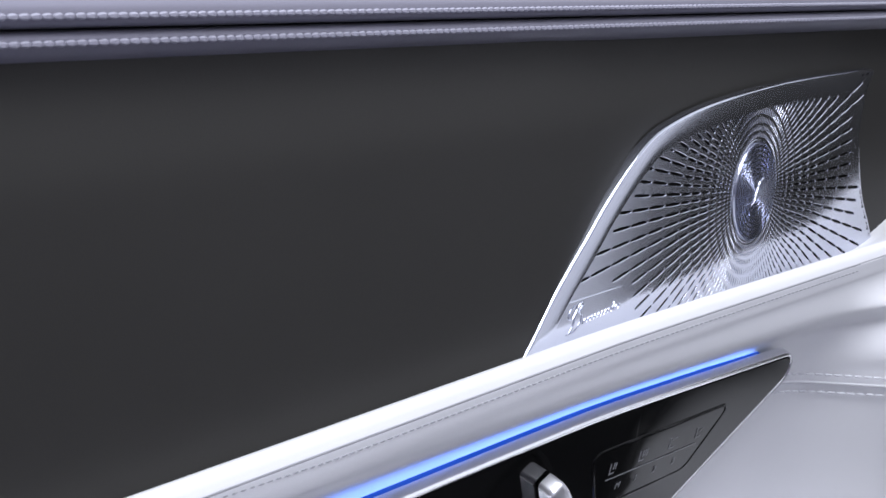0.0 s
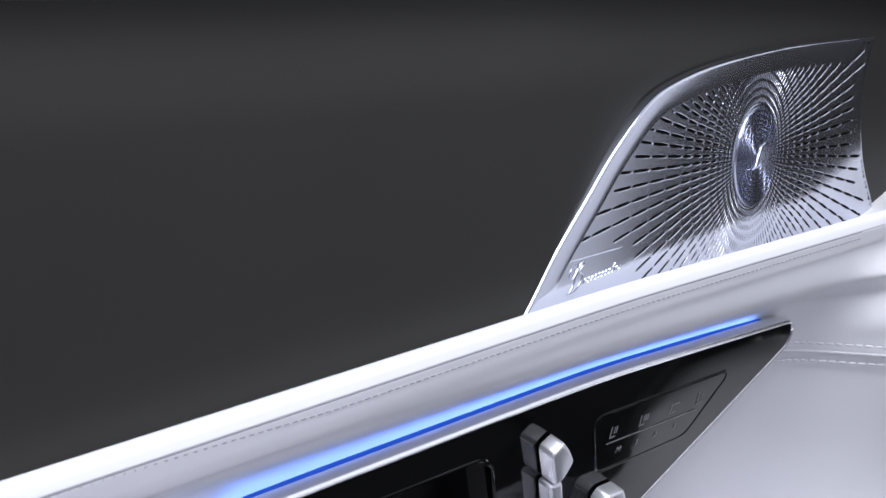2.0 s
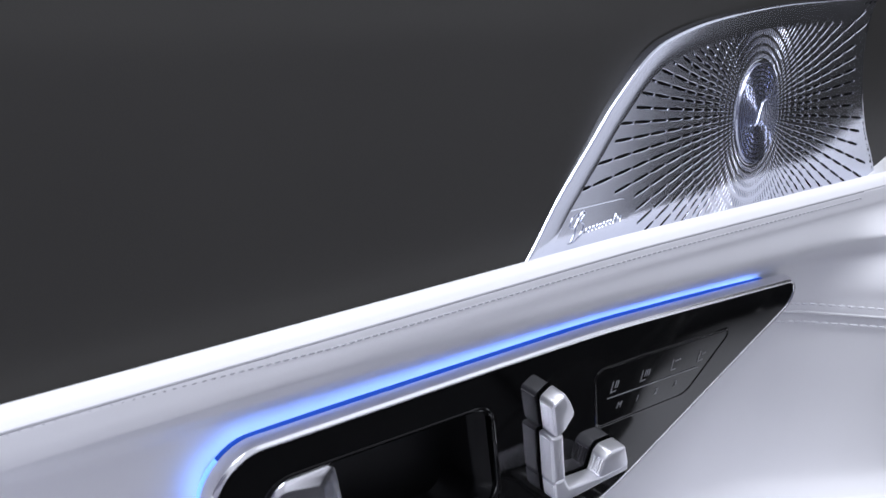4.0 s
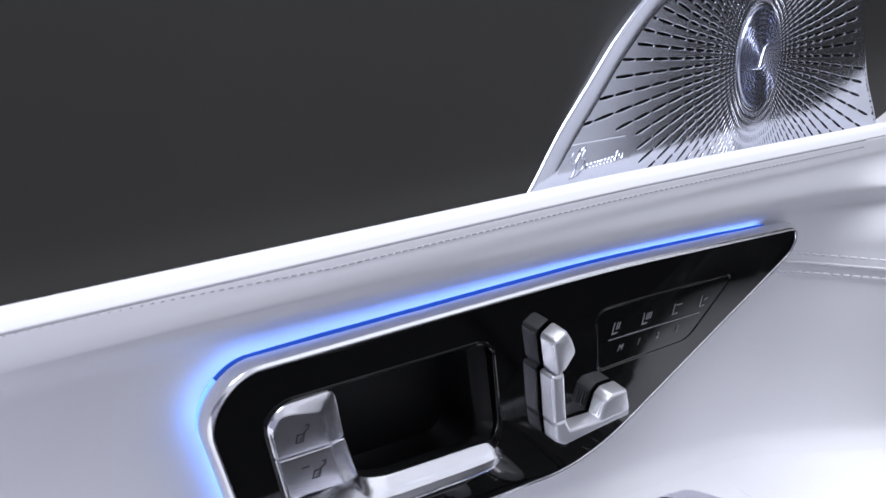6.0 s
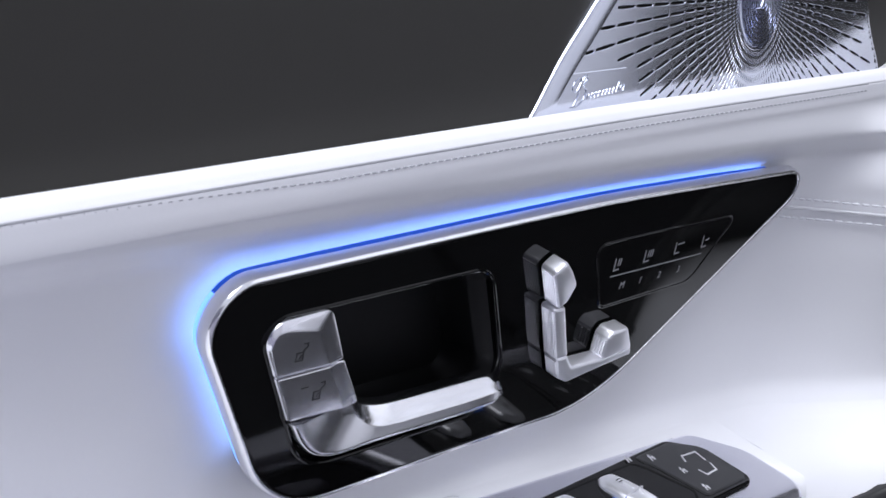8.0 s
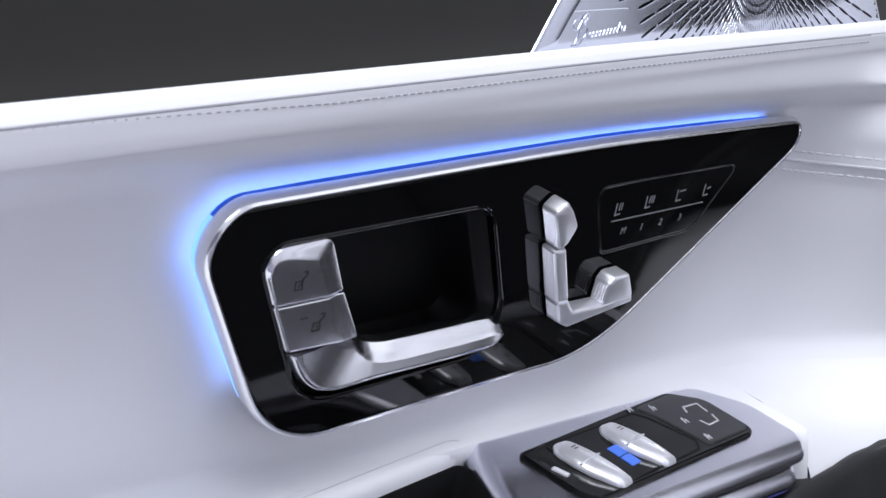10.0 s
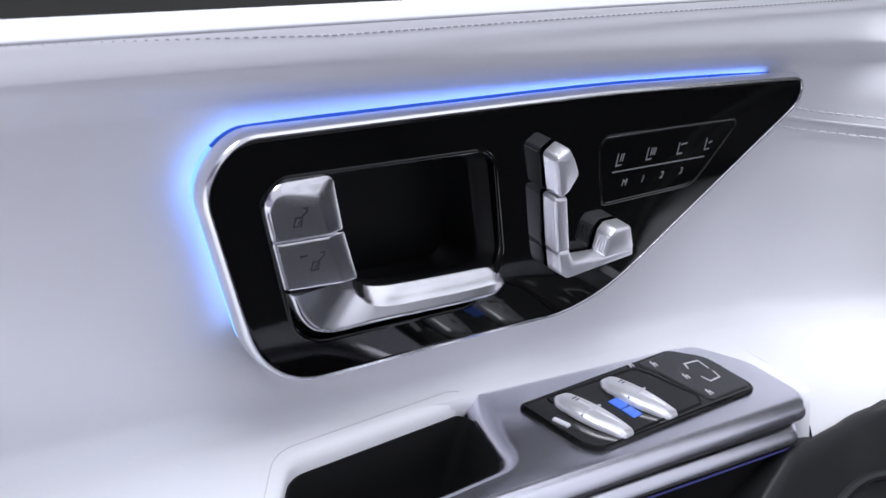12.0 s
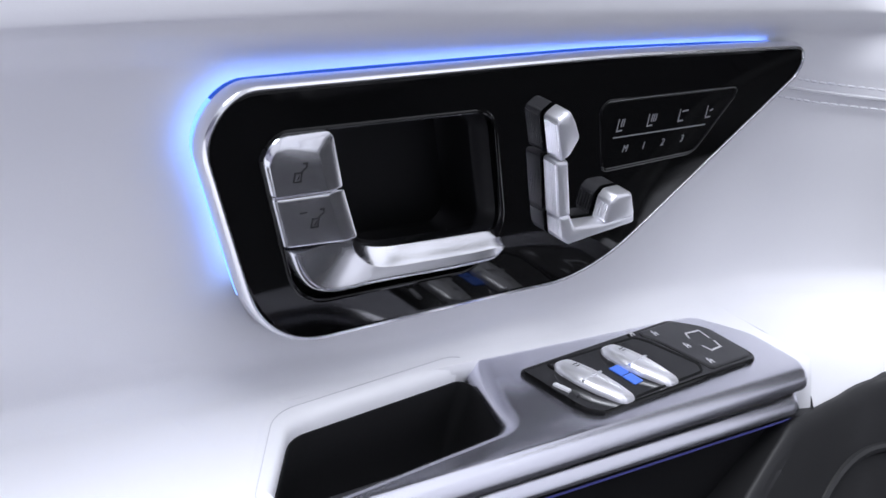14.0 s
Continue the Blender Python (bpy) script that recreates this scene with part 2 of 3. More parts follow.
def body_lower(x, kind):
    """The armrest from the wall's foot inboard and down."""
    s = lambda y: shelf_z(x, y)
    k = swell(x, 0.6)
    if kind == "left":
        tail = [(0.445, s(0.445)), (0.43, s(0.43)), (0.415, s(0.415)), (0.402, s(0.402)), (0.385, s(0.385)), (0.365, s(0.365) - 0.002), (0.345, s(0.345) - 0.006), (0.335, 0.55), (0.333, 0.45)]
    elif kind == "front":
        tail = [(0.447, s(0.447)), (0.428, s(0.428)), (0.411, s(0.411) - 0.002), (0.402, s(0.402) - 0.010), (0.3965, s(0.4) - 0.024), (0.394, 0.555), (0.393, 0.45)]
    elif kind == "end":
        e = 0.445 - 0.049 * max(0.0, min(1.0, (x - 0.698) / 0.038)) ** 1.4
        tail = [(e + 0.004, s(e + 0.004) - 0.0004), (e + 0.001, s(e + 0.001) - 0.0010), (e, s(e) - 0.010), (e - 0.001, 0.45)]
    elif x < 0.405:
        tail = [(y, s(y)) for y in (0.4535, 0.4530, 0.4525, 0.4520)]
    else:
        tail = [(0.4535, s(0.4535)), (0.4530, s(0.453) - 0.004), (0.475, 0.58), (0.49, 0.45)]
    return [Vector((x, y - (k if kind == "front" else 0), z)) for y, z in tail]


def body():
    xs = [i * 0.02 for i in range(17)] + [0.33 + 0.004 * i for i in range(5)] + [CHANNEL[0]]
    xs += [0.356 + 0.004 * i for i in range(16)] + [0.425 + i * 0.01 for i in range(26)] + [CHANNEL[1], 0.70, 0.71, 0.715, 0.72, 0.725, 0.73, 0.733, 0.735, 0.737] + [0.74 + i * 0.008 for i in range(40)]
    bm = bmesh.new()
    grid = [[bm.verts.new(p) for p in body_upper(x)] for x in xs]
    for a, b in zip(grid, grid[1:]):
        for i in range(len(a) - 1):
            bm.faces.new((a[i], a[i + 1], b[i + 1], b[i]))
    for kind, lo, hi in (("left", -1, CHANNEL[0]), ("mid", CHANNEL[0], CHANNEL[1]), ("end", CHANNEL[1], 0.737), ("front", 0.737, 9)):
        rows = [[g[-1]] + [bm.verts.new(p) for p in body_lower(x, kind)] for x, g in zip(xs, grid) if lo - 1e-6 <= x <= hi + 1e-6]
        for a, b in zip(rows, rows[1:]):
            for i in range(len(a) - 1):
                bm.faces.new((a[i], a[i + 1], b[i + 1], b[i]))
    # leather beside the pocket's rear end
    rows = []
    for k in range(24):
        y = 0.386 + (0.4520 - 0.386) * k / 23
        edge_x = max(0.3525, 0.339 + (y - 0.385) * 1.044 - 0.0145 + 0.9 * max(0.0, y - 0.440))
        rows.append([bm.verts.new((x, y, shelf_z(x, y))) for x in [CHANNEL[0] + (edge_x - CHANNEL[0]) * q / 6 for q in range(7)]])
    for a, b in zip(rows, rows[1:]):
        for q in range(6):
            bm.faces.new((a[q], a[q + 1], b[q + 1], b[q]))
    # rear skin, so that the padding has depth
    for a, b in zip(xs, xs[1:]):
        q = [bm.verts.new((x, 0.56, z)) for x, z in ((a, 0.45), (a, crest(a) - 0.02), (b, crest(b) - 0.02), (b, 0.45))]
        bm.faces.new(q)
    return bm


door = thing("door_card", "white leather car door panel with a padded roll and armrest shelf", "door panel", kind="structure")
part("padded_body", body(), WHITE, door, sharp=60)

# seam below the roll: crease line and stitch marks, darker than the leather
line = [Vector((x, 0.3968 - 0.94 * bow(x), crest(x) - 0.0069)) for x in [0.20 + i * 0.01 for i in range(60)]]
part("roll_seam", tube(line, 0.00028), GREY_SEAM, door)
line = [p + Vector((0, 0.0003, -0.0036 + 0.03 * max(0.0, 0.37 - p.x) * smooth(0.1, 0.3, p.x))) for p in line]
stitches(door, line, [Vector((0, -1, -0.2))] * len(line), 0.0042, 0.0030, 0.00036, GREY_SEAM)


# double-stitched seam at the door's front
def front_line(dz, back=0.0):
    out = []
    for i in range(34):
        x = 0.735 + i * 0.005
        z = 0.7312 - 0.145 * (x - 0.755) + dz
        out.append(Vector((x, leather_y(x, z) - back, z)))
    return out


part("front_seam", tube(front_line(0.0), 0.0011), CREASE, door)
for dz in (0.0052, -0.0058):
    row = front_line(dz, 0.0004)
    stitches(door, row, [Vector((-0.5, -1, 0))] * len(row), 0.0064, 0.0048, 0.0007, WHITE_THREAD)


# ---- dark upper trim and belt line ----
def belt_y(x):
    return 0.390 + 0.052 * (x - 0.26)


def upper_y(x, z):
    base = 0.4195 + 0.067 * (max(x, 0.52) - 0.704) - 0.063 * (z - 0.846)
    base += 0.35 * max(0.0, z - 0.80) ** 2 + 0.006 * smooth(0.888, 0.928, z)      # its top leans outboard
    return base - 0.94 * bow(x) + (belt_y(x) + 0.004 - base + 0.94 * bow(x)) * smooth(0.927, 0.935, z) * 0.9


upper = thing("upper_trim", "smooth charcoal leather upper door trim", "door trim", kind="structure")
cols = []
for i in range(56):
    x = 0.02 * i
    zs = [0.775 + 0.16 * k / 30 for k in range(31)]
    cols.append([Vector((x, upper_y(x, z), z)) for z in zs] + [Vector((x, 0.50, 0.935)), Vector((x, 0.50, 0.775))])
part("upper_panel", loft(cols, True, True), CHARCOAL, upper, sharp=60)

belt = thing("belt_rail", "grey leather window-sill roll with two stitched rows", "door trim", kind="structure")
for name, prof, z_row in (("lower_roll", [(0.022, 0.9262), (0.0140, 0.9270), (0.0080, 0.9284), (0.0032, 0.9305), (0.0004, 0.9332), (-0.0010, 0.9354), (0.0006, 0.9372), (0.005, 0.9382), (0.012, 0.9383)], 0.9346),
                          ("upper_roll", [(0.012, 0.9386), (0.002, 0.9392), (-0.0010, 0.9415), (-0.0012, 0.9440), (0.001, 0.9465), (0.010, 0.9492), (0.040, 0.9520), (0.13, 0.953), (0.13, 0.9386)], 0.9425)):
    fine = spline([Vector(p) for p in prof], 4, closed=False)
    roll = part(name, loft([[Vector((x, belt_y(x) + p.x, p.y)) for p in fine] for x in [0.03 * i for i in range(38)]], True, True), GREY, belt, sharp=60)
    row = [Vector((x, belt_y(x) - 0.0016, z_row)) for x in [0.20 + 0.01 * i for i in range(74)]]
    stitches(roll, row, [Vector((0.1, -1, 0))] * len(row), 0.0040, 0.0037, 0.0011, THREAD)
    if name == "lower_roll":
        part("groove", loft([[Vector((x, belt_y(x) + a, z)) for a, z in ((0.007, 0.937), (0.007, 0.941), (0.02, 0.941), (0.02, 0.937))] for x in (0.0, 1.1)], True, True), VOID, belt)

# ---- loudspeaker grille ----
speaker = thing("speaker_grille", "brushed aluminium loudspeaker grille with radial slots and a round centre", "speaker")
LEFT = [(-0.2235, -0.0710), (-0.2105, -0.0592), (-0.1998, -0.0490), (-0.1812, -0.0270), (-0.1592, -0.0056), (-0.1384, 0.0143), (-0.1118, 0.0340), (-0.0870, 0.0428), (-0.0438, 0.0500), (0.0300, 0.0560), (0.1400, 0.0588)]
RIGHT = [(0.1432, 0.0572), (0.1356, 0.0440), (0.1318, 0.0205), (0.1428, -0.0136), (0.1625, -0.0410), (0.1810, -0.0710)]
edge = spline([Vector(p) for p in LEFT], 10, False) + spline([Vector(p) for p in RIGHT], 8, False)
edge = resample(edge[::-1], 260)


def drawn_in(d):
    """The outline moved d inwards, less so along the front end, where the slots reach the edge."""
    far = inset(edge, d)
    near = inset(edge, min(d, 0.0022))
    return [n.lerp(f, 1 - smooth(0.112, 0.128, p.x)) for p, f, n in zip(edge, far, near)]


bm = loft([[GRILLE.at(p.x, p.y, w - (w + 0.0004 if w > -0.0004 else 0) * 0.8 * smooth(0.112, 0.128, q.x)) for p, q in zip(drawn_in(d), edge)] for d, w in ((0, -0.005), (0.0, -0.0012), (0.0003, -0.0002), (0.0009, 0.0003), (0.0022, 0.0006), (0.0060, 0.0008), (0.0104, 0.0010), (0.0108, 0.0009), (0.0110, -0.0004))], False, False)
part("grille_frame", bm, BRUSHED, speaker)
part("backing", slab(GRILLE, inset(edge, 0.002), [(0, -0.0055), (0.001, -0.0040)]), VOID, speaker)

RAYS = 108
RINGS = [0.0256, 0.0289, 0.0326, 0.0370, 0.0424, 0.0494, 0.0580, 0.0668, 0.0766, 0.0912, 0.1062, 0.1218, 0.1380, 0.1555, 0.1740, 0.1930]
plate = bmesh.new()
square = [(-1, -1), (-0.33, -1), (0.33, -1), (1, -1), (1, -0.33), (1, 0.33), (1, 1), (0.33, 1), (-0.33, 1), (-1, 1), (-1, 0.33), (-1, -0.33)]


def near_oval(u, v, w=0.0):
    """Close to the disc the rows of slots follow its oval."""
    k = 1 - smooth(0.027, 0.075, math.hypot(u, v))
    return GRILLE.at(u * (1 - 0.07 * k), v * (1 + 0.09 * k), w)


def polar(r, a, w=0.0):
    return near_oval(r * math.cos(a), r * math.sin(a), w)


wide_field = inset(edge, 0.0010)
slot_field = drawn_in(0.0120)
cell_field = inset(edge, 0.0012)
for r0, r1 in zip(RINGS, RINGS[1:]):
    rm = (r0 + r1) / 2
    hl = ((r1 - r0) / 2 - 0.0005 - 0.0003 * smooth(0.03, 0.07, rm)) * (0.72 + 0.28 * smooth(0.026, 0.060, rm))
    hw = min(0.00064, 0.17 * rm * 2 * math.pi / RAYS, hl)
    for i in range(RAYS):
        a0, a1 = 2 * math.pi * (i + 0.08) / RAYS, 2 * math.pi * (i + 1.08) / RAYS
        am = (a0 + a1) / 2
        fits = [t for t in [k / 20 for k in range(21)] if inside(((rm - hl + 2 * hl * t) * math.cos(am), (rm - hl + 2 * hl * t) * math.sin(am)), slot_field)]
        tip = ((rm + hl) * math.cos(am), (rm + hl) * math.sin(am))
        solid = len(fits) < 2 or (tip[0] < -0.1235 and tip[1] < -0.0305)
        corners = [(r * math.cos(a), r * math.sin(a)) for r in (r0, r1) for a in (a0, a1)]
        if solid or not all(inside(q, cell_field) for q in corners):
            for k in range(24):
                q0, q1 = r0 + (r1 - r0) * (k // 3) / 8, r0 + (r1 - r0) * (k // 3 + 1) / 8
                b0, b1 = a0 + (a1 - a0) * (k % 3) / 3, a0 + (a1 - a0) * (k % 3 + 1) / 3
                ring4 = [(q0, b0), (q0, b1), (q1, b1), (q1, b0)]
                if all(inside((q * math.cos(a), q * math.sin(a)), wide_field) for q, a in ring4):
                    plate.faces.new([plate.verts.new(polar(q, a)) for q, a in ring4])
            continue
        outer = [polar(rm + t * (r1 - r0) / 2, am + s * (a1 - a0) / 2) for s, t in square]
        mid_r, half_l = rm - hl + hl * (fits[0] + fits[-1]), hl * (fits[-1] - fits[0])
        ov = [plate.verts.new(p) for p in outer]
        across = Vector((-math.sin(am), math.cos(am)))
        along = Vector((math.cos(am), math.sin(am)))
        loops = []
        rise = 0.00020 + 0.00016 * smooth(0.030, 0.060, rm)
        lip = rise / hw
        for w, grow in ((0.0, 1 + lip), (-0.28 * rise, 1 + 0.66 * lip), (-0.66 * rise, 1 + 0.28 * lip), (-1.1 * rise, 1.0), (-0.0016, 1.0)):
            row = []
            for s, t in square:
                if abs(s) == 1 and abs(t) == 1:
                    x, y = 0.72 * s * hw, t * (half_l - 0.28 * hw)
                elif abs(t) == 1:
                    x, y = s * hw, t * (half_l - 0.04 * hw)
                else:
                    x, y = s * hw, t * max(half_l - hw, 0.2 * half_l)
                q = along * (mid_r + y * (1 + (grow - 1) * hw / half_l)) + across * x * grow
                row.append(plate.verts.new(near_oval(q.x, q.y, w)))
            loops.append(row)
        for a, b in zip([ov] + loops, loops):
            for k in range(12):
                n = (k + 1) % 12
                plate.faces.new((a[k], a[n], b[n], b[k]))
part("perforated_plate", plate, BRUSHED, speaker, "perforated metal plate with rows of slots", sharp=8)

# round centre: rings of short arc slots, with a raised curved emblem
def oval(r, a, w=0.0):
    return GRILLE.at(0.92 * r * math.cos(a), 1.06 * r * math.sin(a), w)


profile = [(0.0262, -0.003), (0.0261, -0.0003), (0.0258, -0.0001), (0.0254, -0.0001), (0.0252, -0.0006), (0.0248, -0.0006)]
r = 0.0244
while r > 0.0035:
    profile += [(r, 0.0009), (r - 0.0003, -0.0008), (r - 0.0011, -0.0008), (r - 0.0014, 0.0010)]
    r -= 0.0023
N = 72
bm = loft([[oval(max(q, 0.0004), 2 * math.pi * k / N, w + 0.0008 * (1 - (q / 0.029) ** 2)) for k in range(N)] for q, w in profile])
hub = part("centre_disc", bm, DISC_METAL, speaker, "round disc with concentric grooves", sharp=25)
bm = bmesh.new()
r, odd = 0.0237, 0
while r > 0.006:
    n = max(8, int(r * 2 * math.pi / 0.0062))
    for k in range(n):
        a = 2 * math.pi * (k + 0.5 * odd) / n
        half = 0.00045 / r
        ring = [(r - 0.0006, a - half), (r + 0.0006, a - half), (r + 0.0006, a + half), (r - 0.0006, a + half)]
        loft([[oval(q, b, w) for q, b in ring] for w in (-0.0004, 0.0016 - 0.0006 * (r / 0.029) ** 2)], False, True, bm=bm)
    r, odd = r - 0.0023, 1 - odd
part("slot_web", bm, DISC_METAL, hub)
bm = bmesh.new()
for sign in (1, -1):
    pts = spline([Vector((sign * u, sign * v)) for u, v in ((0.0105, 0.0058), (0.0060, 0.0064), (0.0024, 0.0050), (0.0008, 0.0018), (-0.0010, -0.0012))], 4, closed=False)
    tube([GRILLE.at(p.x, p.y, 0.0020) for p in pts], 0.00050, bm=bm)
part("emblem", bm, BRUSHED, hub, "small raised curved emblem")

# raised plate with a worn script mark
pts = [(-0.208, -0.0690, 0.0005), (-0.108, -0.0690, 0.001), (-0.1245, -0.0312, 0.004), (-0.1790, -0.0325, 0.002)]
part("badge_plate", slab(GRILLE, pts, [(0, -0.001), (0.0001, 0.0003), (0.0005, 0.0006), (0.0009, 0.0006)]), BRUSHED, speaker, sharp=10)
script = bmesh.new()
swash = [(-0.1655, -0.0345), (-0.1690, -0.0365), (-0.1705, -0.0395), (-0.1680, -0.0405), (-0.1640, -0.0360), (-0.1605, -0.0335), (-0.1590, -0.0352), (-0.1620, -0.0382), (-0.1598, -0.0400), (-0.1612, -0.0436), (-0.1665, -0.0470), (-0.1715, -0.0472)]
tail = [(-0.1640, -0.0345), (-0.1660, -0.0420), (-0.1690, -0.0468)]
wave = [(-0.1590 + 0.00145 * i, -0.0442 + (0.0022 if i % 2 else 0.0) + 0.00012 * i) for i in range(22)]
wave[18:18] = [(-0.1330, -0.0380)]
for stroke, r in ((swash, 0.00035), (tail, 0.0004), (wave, 0.00030)):
    tube([GRILLE.at(p.x, p.y, 0.0008) for p in spline([Vector(p) for p in stroke], 5, closed=False)], r, 5, bm=script)
part("script_mark", script, BRUSHED, speaker, "raised script-like strokes")

# ---- control panel ----
control = thing("control_panel", "glossy black door control panel with a chrome rim", "control panel")
rim = resample(rounded([(0.3843, -0.0812, 0.070), (0.6120, -0.0885, 0.105), (0.7780, 0.0366, 0.0135), (0.3103, 0.0378, 0.0205)], 18), 240)
RECESS = [(0.3965, -0.0612, 0.0360), (0.5385, -0.0668, 0.0200), (0.4905, 0.0160, 0.0220), (0.3500, 0.0182, 0.0095)]
well = resample(rounded(RECESS, 10), 120)


def fascia_face(outer, inner, w):
    """A face with one hole that follows the panel's bow."""
    bm = bmesh.new()
    loops = [[bm.verts.new((p.x, p.y, 0)) for p in ring] for ring in (outer, inner)]
    edges = [bm.edges.new((ring[i - 1], ring[i])) for ring in loops for i in range(len(ring))]
    bmesh.ops.triangle_fill(bm, use_beauty=True, edges=edges)
    for i in range(26):
        bmesh.ops.bisect_plane(bm, geom=bm.verts[:] + bm.edges[:] + bm.faces[:], plane_co=(0.325 + 0.012 * i, 0, 0), plane_no=(1, 0, 0), dist=1e-6)
    for v in bm.verts:
        v.co = PANEL.at(v.co.x, v.co.y, w)
    return bm


bm = fascia_face(inset(rim, 0.0050), well, 0.0006)
slab(PANEL, rim, [(0.0038, -0.006), (0.0038, 0.0000), (0.0042, 0.0005), (0.0050, 0.0006)], last=False, bm=bm)
slab(PANEL, well, [(0, 0.0006), (0.0005, 0.0011), (0.0011, 0.0012), (0.0017, 0.0009), (0.0021, 0.0000), (0.0023, -0.0030)], last=False, bm=bm)
part("fascia", bm, PIANO, control, "high-gloss black fascia with a deep recess", sharp=25)
part("recess", slab(PANEL, well, [(0.0023, -0.0030), (0.0040, -0.0065), (0.0058, -0.0088), (0.0066, -0.0096), (0.0072, -0.0110), (0.0080, -0.022), (0.012, -0.027)]), WELL, control, "dark recess behind the pull")
bm = slab(PANEL, rim, [(0.0038, -0.0062), (0.0018, -0.0060), (0.0014, -0.0040), (0.0016, -0.0010), (0.0022, 0.0004), (0.0029, 0.0009), (0.0037, 0.0008), (0.0041, 0.0000)], last=False)
part("chrome_rim", bm, CHROME, control, "slim satin chrome rim")

# blue light guide hidden behind the rim, along its top and rear end
m = len(rim)
lit = [i for i in range(m) if (rim[i].y > 0.024 and rim[i].x < 0.722) or (rim[i].x < 0.372 and rim[i].y > -0.056)]
start = max(range(len(lit)), key=lambda k: (lit[k] - lit[k - 1]) % m)
lit = lit[start:] + lit[:start]
a_line, b_line, c_line = [[inset(rim, d)[i] for i in lit] for d in (0.0044, 0.0024, 0.0017)]
inner_line = [inset(rim, 0.0118)[i] for i in lit]


def cord(a, b, w0, w1):
    return loft([[PANEL.at(p.x, p.y, w) for p, w in ((p0, w0), (p1, w0), (p1, w1), (p0, w1))] for p0, p1 in zip(a, b)], True, True)


guide = part("light_guide", cord(a_line, b_line, -0.0086, -0.0074), BLUE, control, "glowing blue light guide behind the rim")
# Extra emitter out of sight, added to brighten the halo on the leather.
part("halo_boost", cord(inner_line, a_line, -0.0088, -0.0076), BLUE_BOOST, guide, "hidden strip added to strengthen the blue halo")
# Dim navy strip that imitates the shaded gap between leather and rim.
upto = [k for k, i in enumerate(lit) if rim[i].y > 0.030]
part("gap_shade", cord([b_line[k] for k in upto], [b_line[k].lerp(c_line[k], min(1.0, 0.02 + n / 14, 0.02 + (len(upto) - 1 - n) / 14)) for n, k in enumerate(upto)], -0.0084, -0.0062), BLUE_DEEP, guide, "deep blue strip in place of the shaded gap")

# door handle with two lock keys
handle = thing("door_handle", "satin chrome inner door pull with two lock keys", "door handle")


top_key = ([(0.3660, -0.0080, 0.0010), (0.4046, -0.0092, 0.0010), (0.3898, 0.0162, 0.0070), (0.3525, 0.0160, 0.0090)])
low_key = ([(0.3798, -0.0308, 0.0010), (0.4216, -0.0335, 0.0010), (0.4052, -0.0099, 0.0010), (0.3665, -0.0087, 0.0010)])
top_pad = ([(0.3668, -0.0080, 0.0006), (0.3958, -0.0089, 0.0006), (0.3846, 0.0094, 0.0055), (0.3531, 0.0155, 0.0088)])
low_pad = ([(0.3804, -0.0307, 0.0006), (0.4125, -0.0329, 0.0006), (0.3962, -0.0097, 0.0006), (0.3672, -0.0088, 0.0006)])


def key_cap(shape, pad):
    """A key whose face slopes from its flat pad down to its forward and upper edges."""
    def between(t, d):
        a, b = rounded(shrunk(shape, d), 8, 6), rounded(shrunk(pad, d), 8, 6)
        return [p.lerp(q, t) for p, q in zip(a, b)]
    steps = [(0, 0, -0.005), (0, 0, 0.0015), (0, 0.0002, 0.0020), (0.06, 0.0004, 0.0023), (0.5, 0.0003, 0.0028), (0.92, 0.0003, 0.0034), (1, 0.0005, 0.0036), (1, 0.0012, 0.0037)]
    return loft([[PANEL.at(p.x, p.y, w) for p in between(t, d)] for t, d, w in steps])


for nm, shape, pad, cu, cv in (("upper_key", top_key, top_pad, 0.3765, 0.0008), ("lower_key", low_key, low_pad, 0.3925, -0.0200)):
    k = part(nm, key_cap(shape, pad), HANDLE_METAL, handle, "satin metal key with an engraved lock sign", sharp=24)
    signs = [(cu + 0.95 * a, cv + 0.95 * b, cu + 0.95 * c, cv + 0.95 * d) for a, b, c, d in (
        (-0.0026, -0.0032, 0.0014, -0.0034), (0.0014, -0.0034, 0.0008, 0.0004), (0.0008, 0.0004, -0.0030, 0.0006), (-0.0030, 0.0006, -0.0026, -0.0032),
        (0.0000, -0.0010, -0.0006, -0.0022), (0.0006, 0.0012, 0.0026, 0.0026), (0.0026, 0.0026, 0.0022, 0.0044), (0.0022, 0.0044, 0.0004, 0.0044))]
    if nm == "lower_key":
        signs.append((cu - 0.0105, cv + 0.0040, cu - 0.0072, cv + 0.0040))
    part("lock_sign", bars(PANEL, 0.0037, signs, 0.00062, 0.00012), DARK_MARK, k)

above = [(0.3806, -0.0318), (0.3940, -0.0329), (0.4080, -0.0339), (0.4190, -0.0342), (0.4222, -0.0385), (0.4266, -0.0432), (0.4345, -0.0473), (0.4494, -0.0494), (0.4877, -0.0516), (0.5130, -0.0524), (0.5205, -0.0522), (0.5236, -0.0524)]
below = [(0.3808, -0.0322), (0.3843, -0.0373), (0.3894, -0.0438), (0.3960, -0.0497), (0.4036, -0.0534), (0.4140, -0.0555), (0.4344, -0.0564), (0.4521, -0.0570), (0.4908, -0.0590), (0.5112, -0.0597), (0.5192, -0.0583), (0.5240, -0.0528)]
above, below = [spline([Vector(p) for p in q], 5, closed=False) for q in (above, below)]


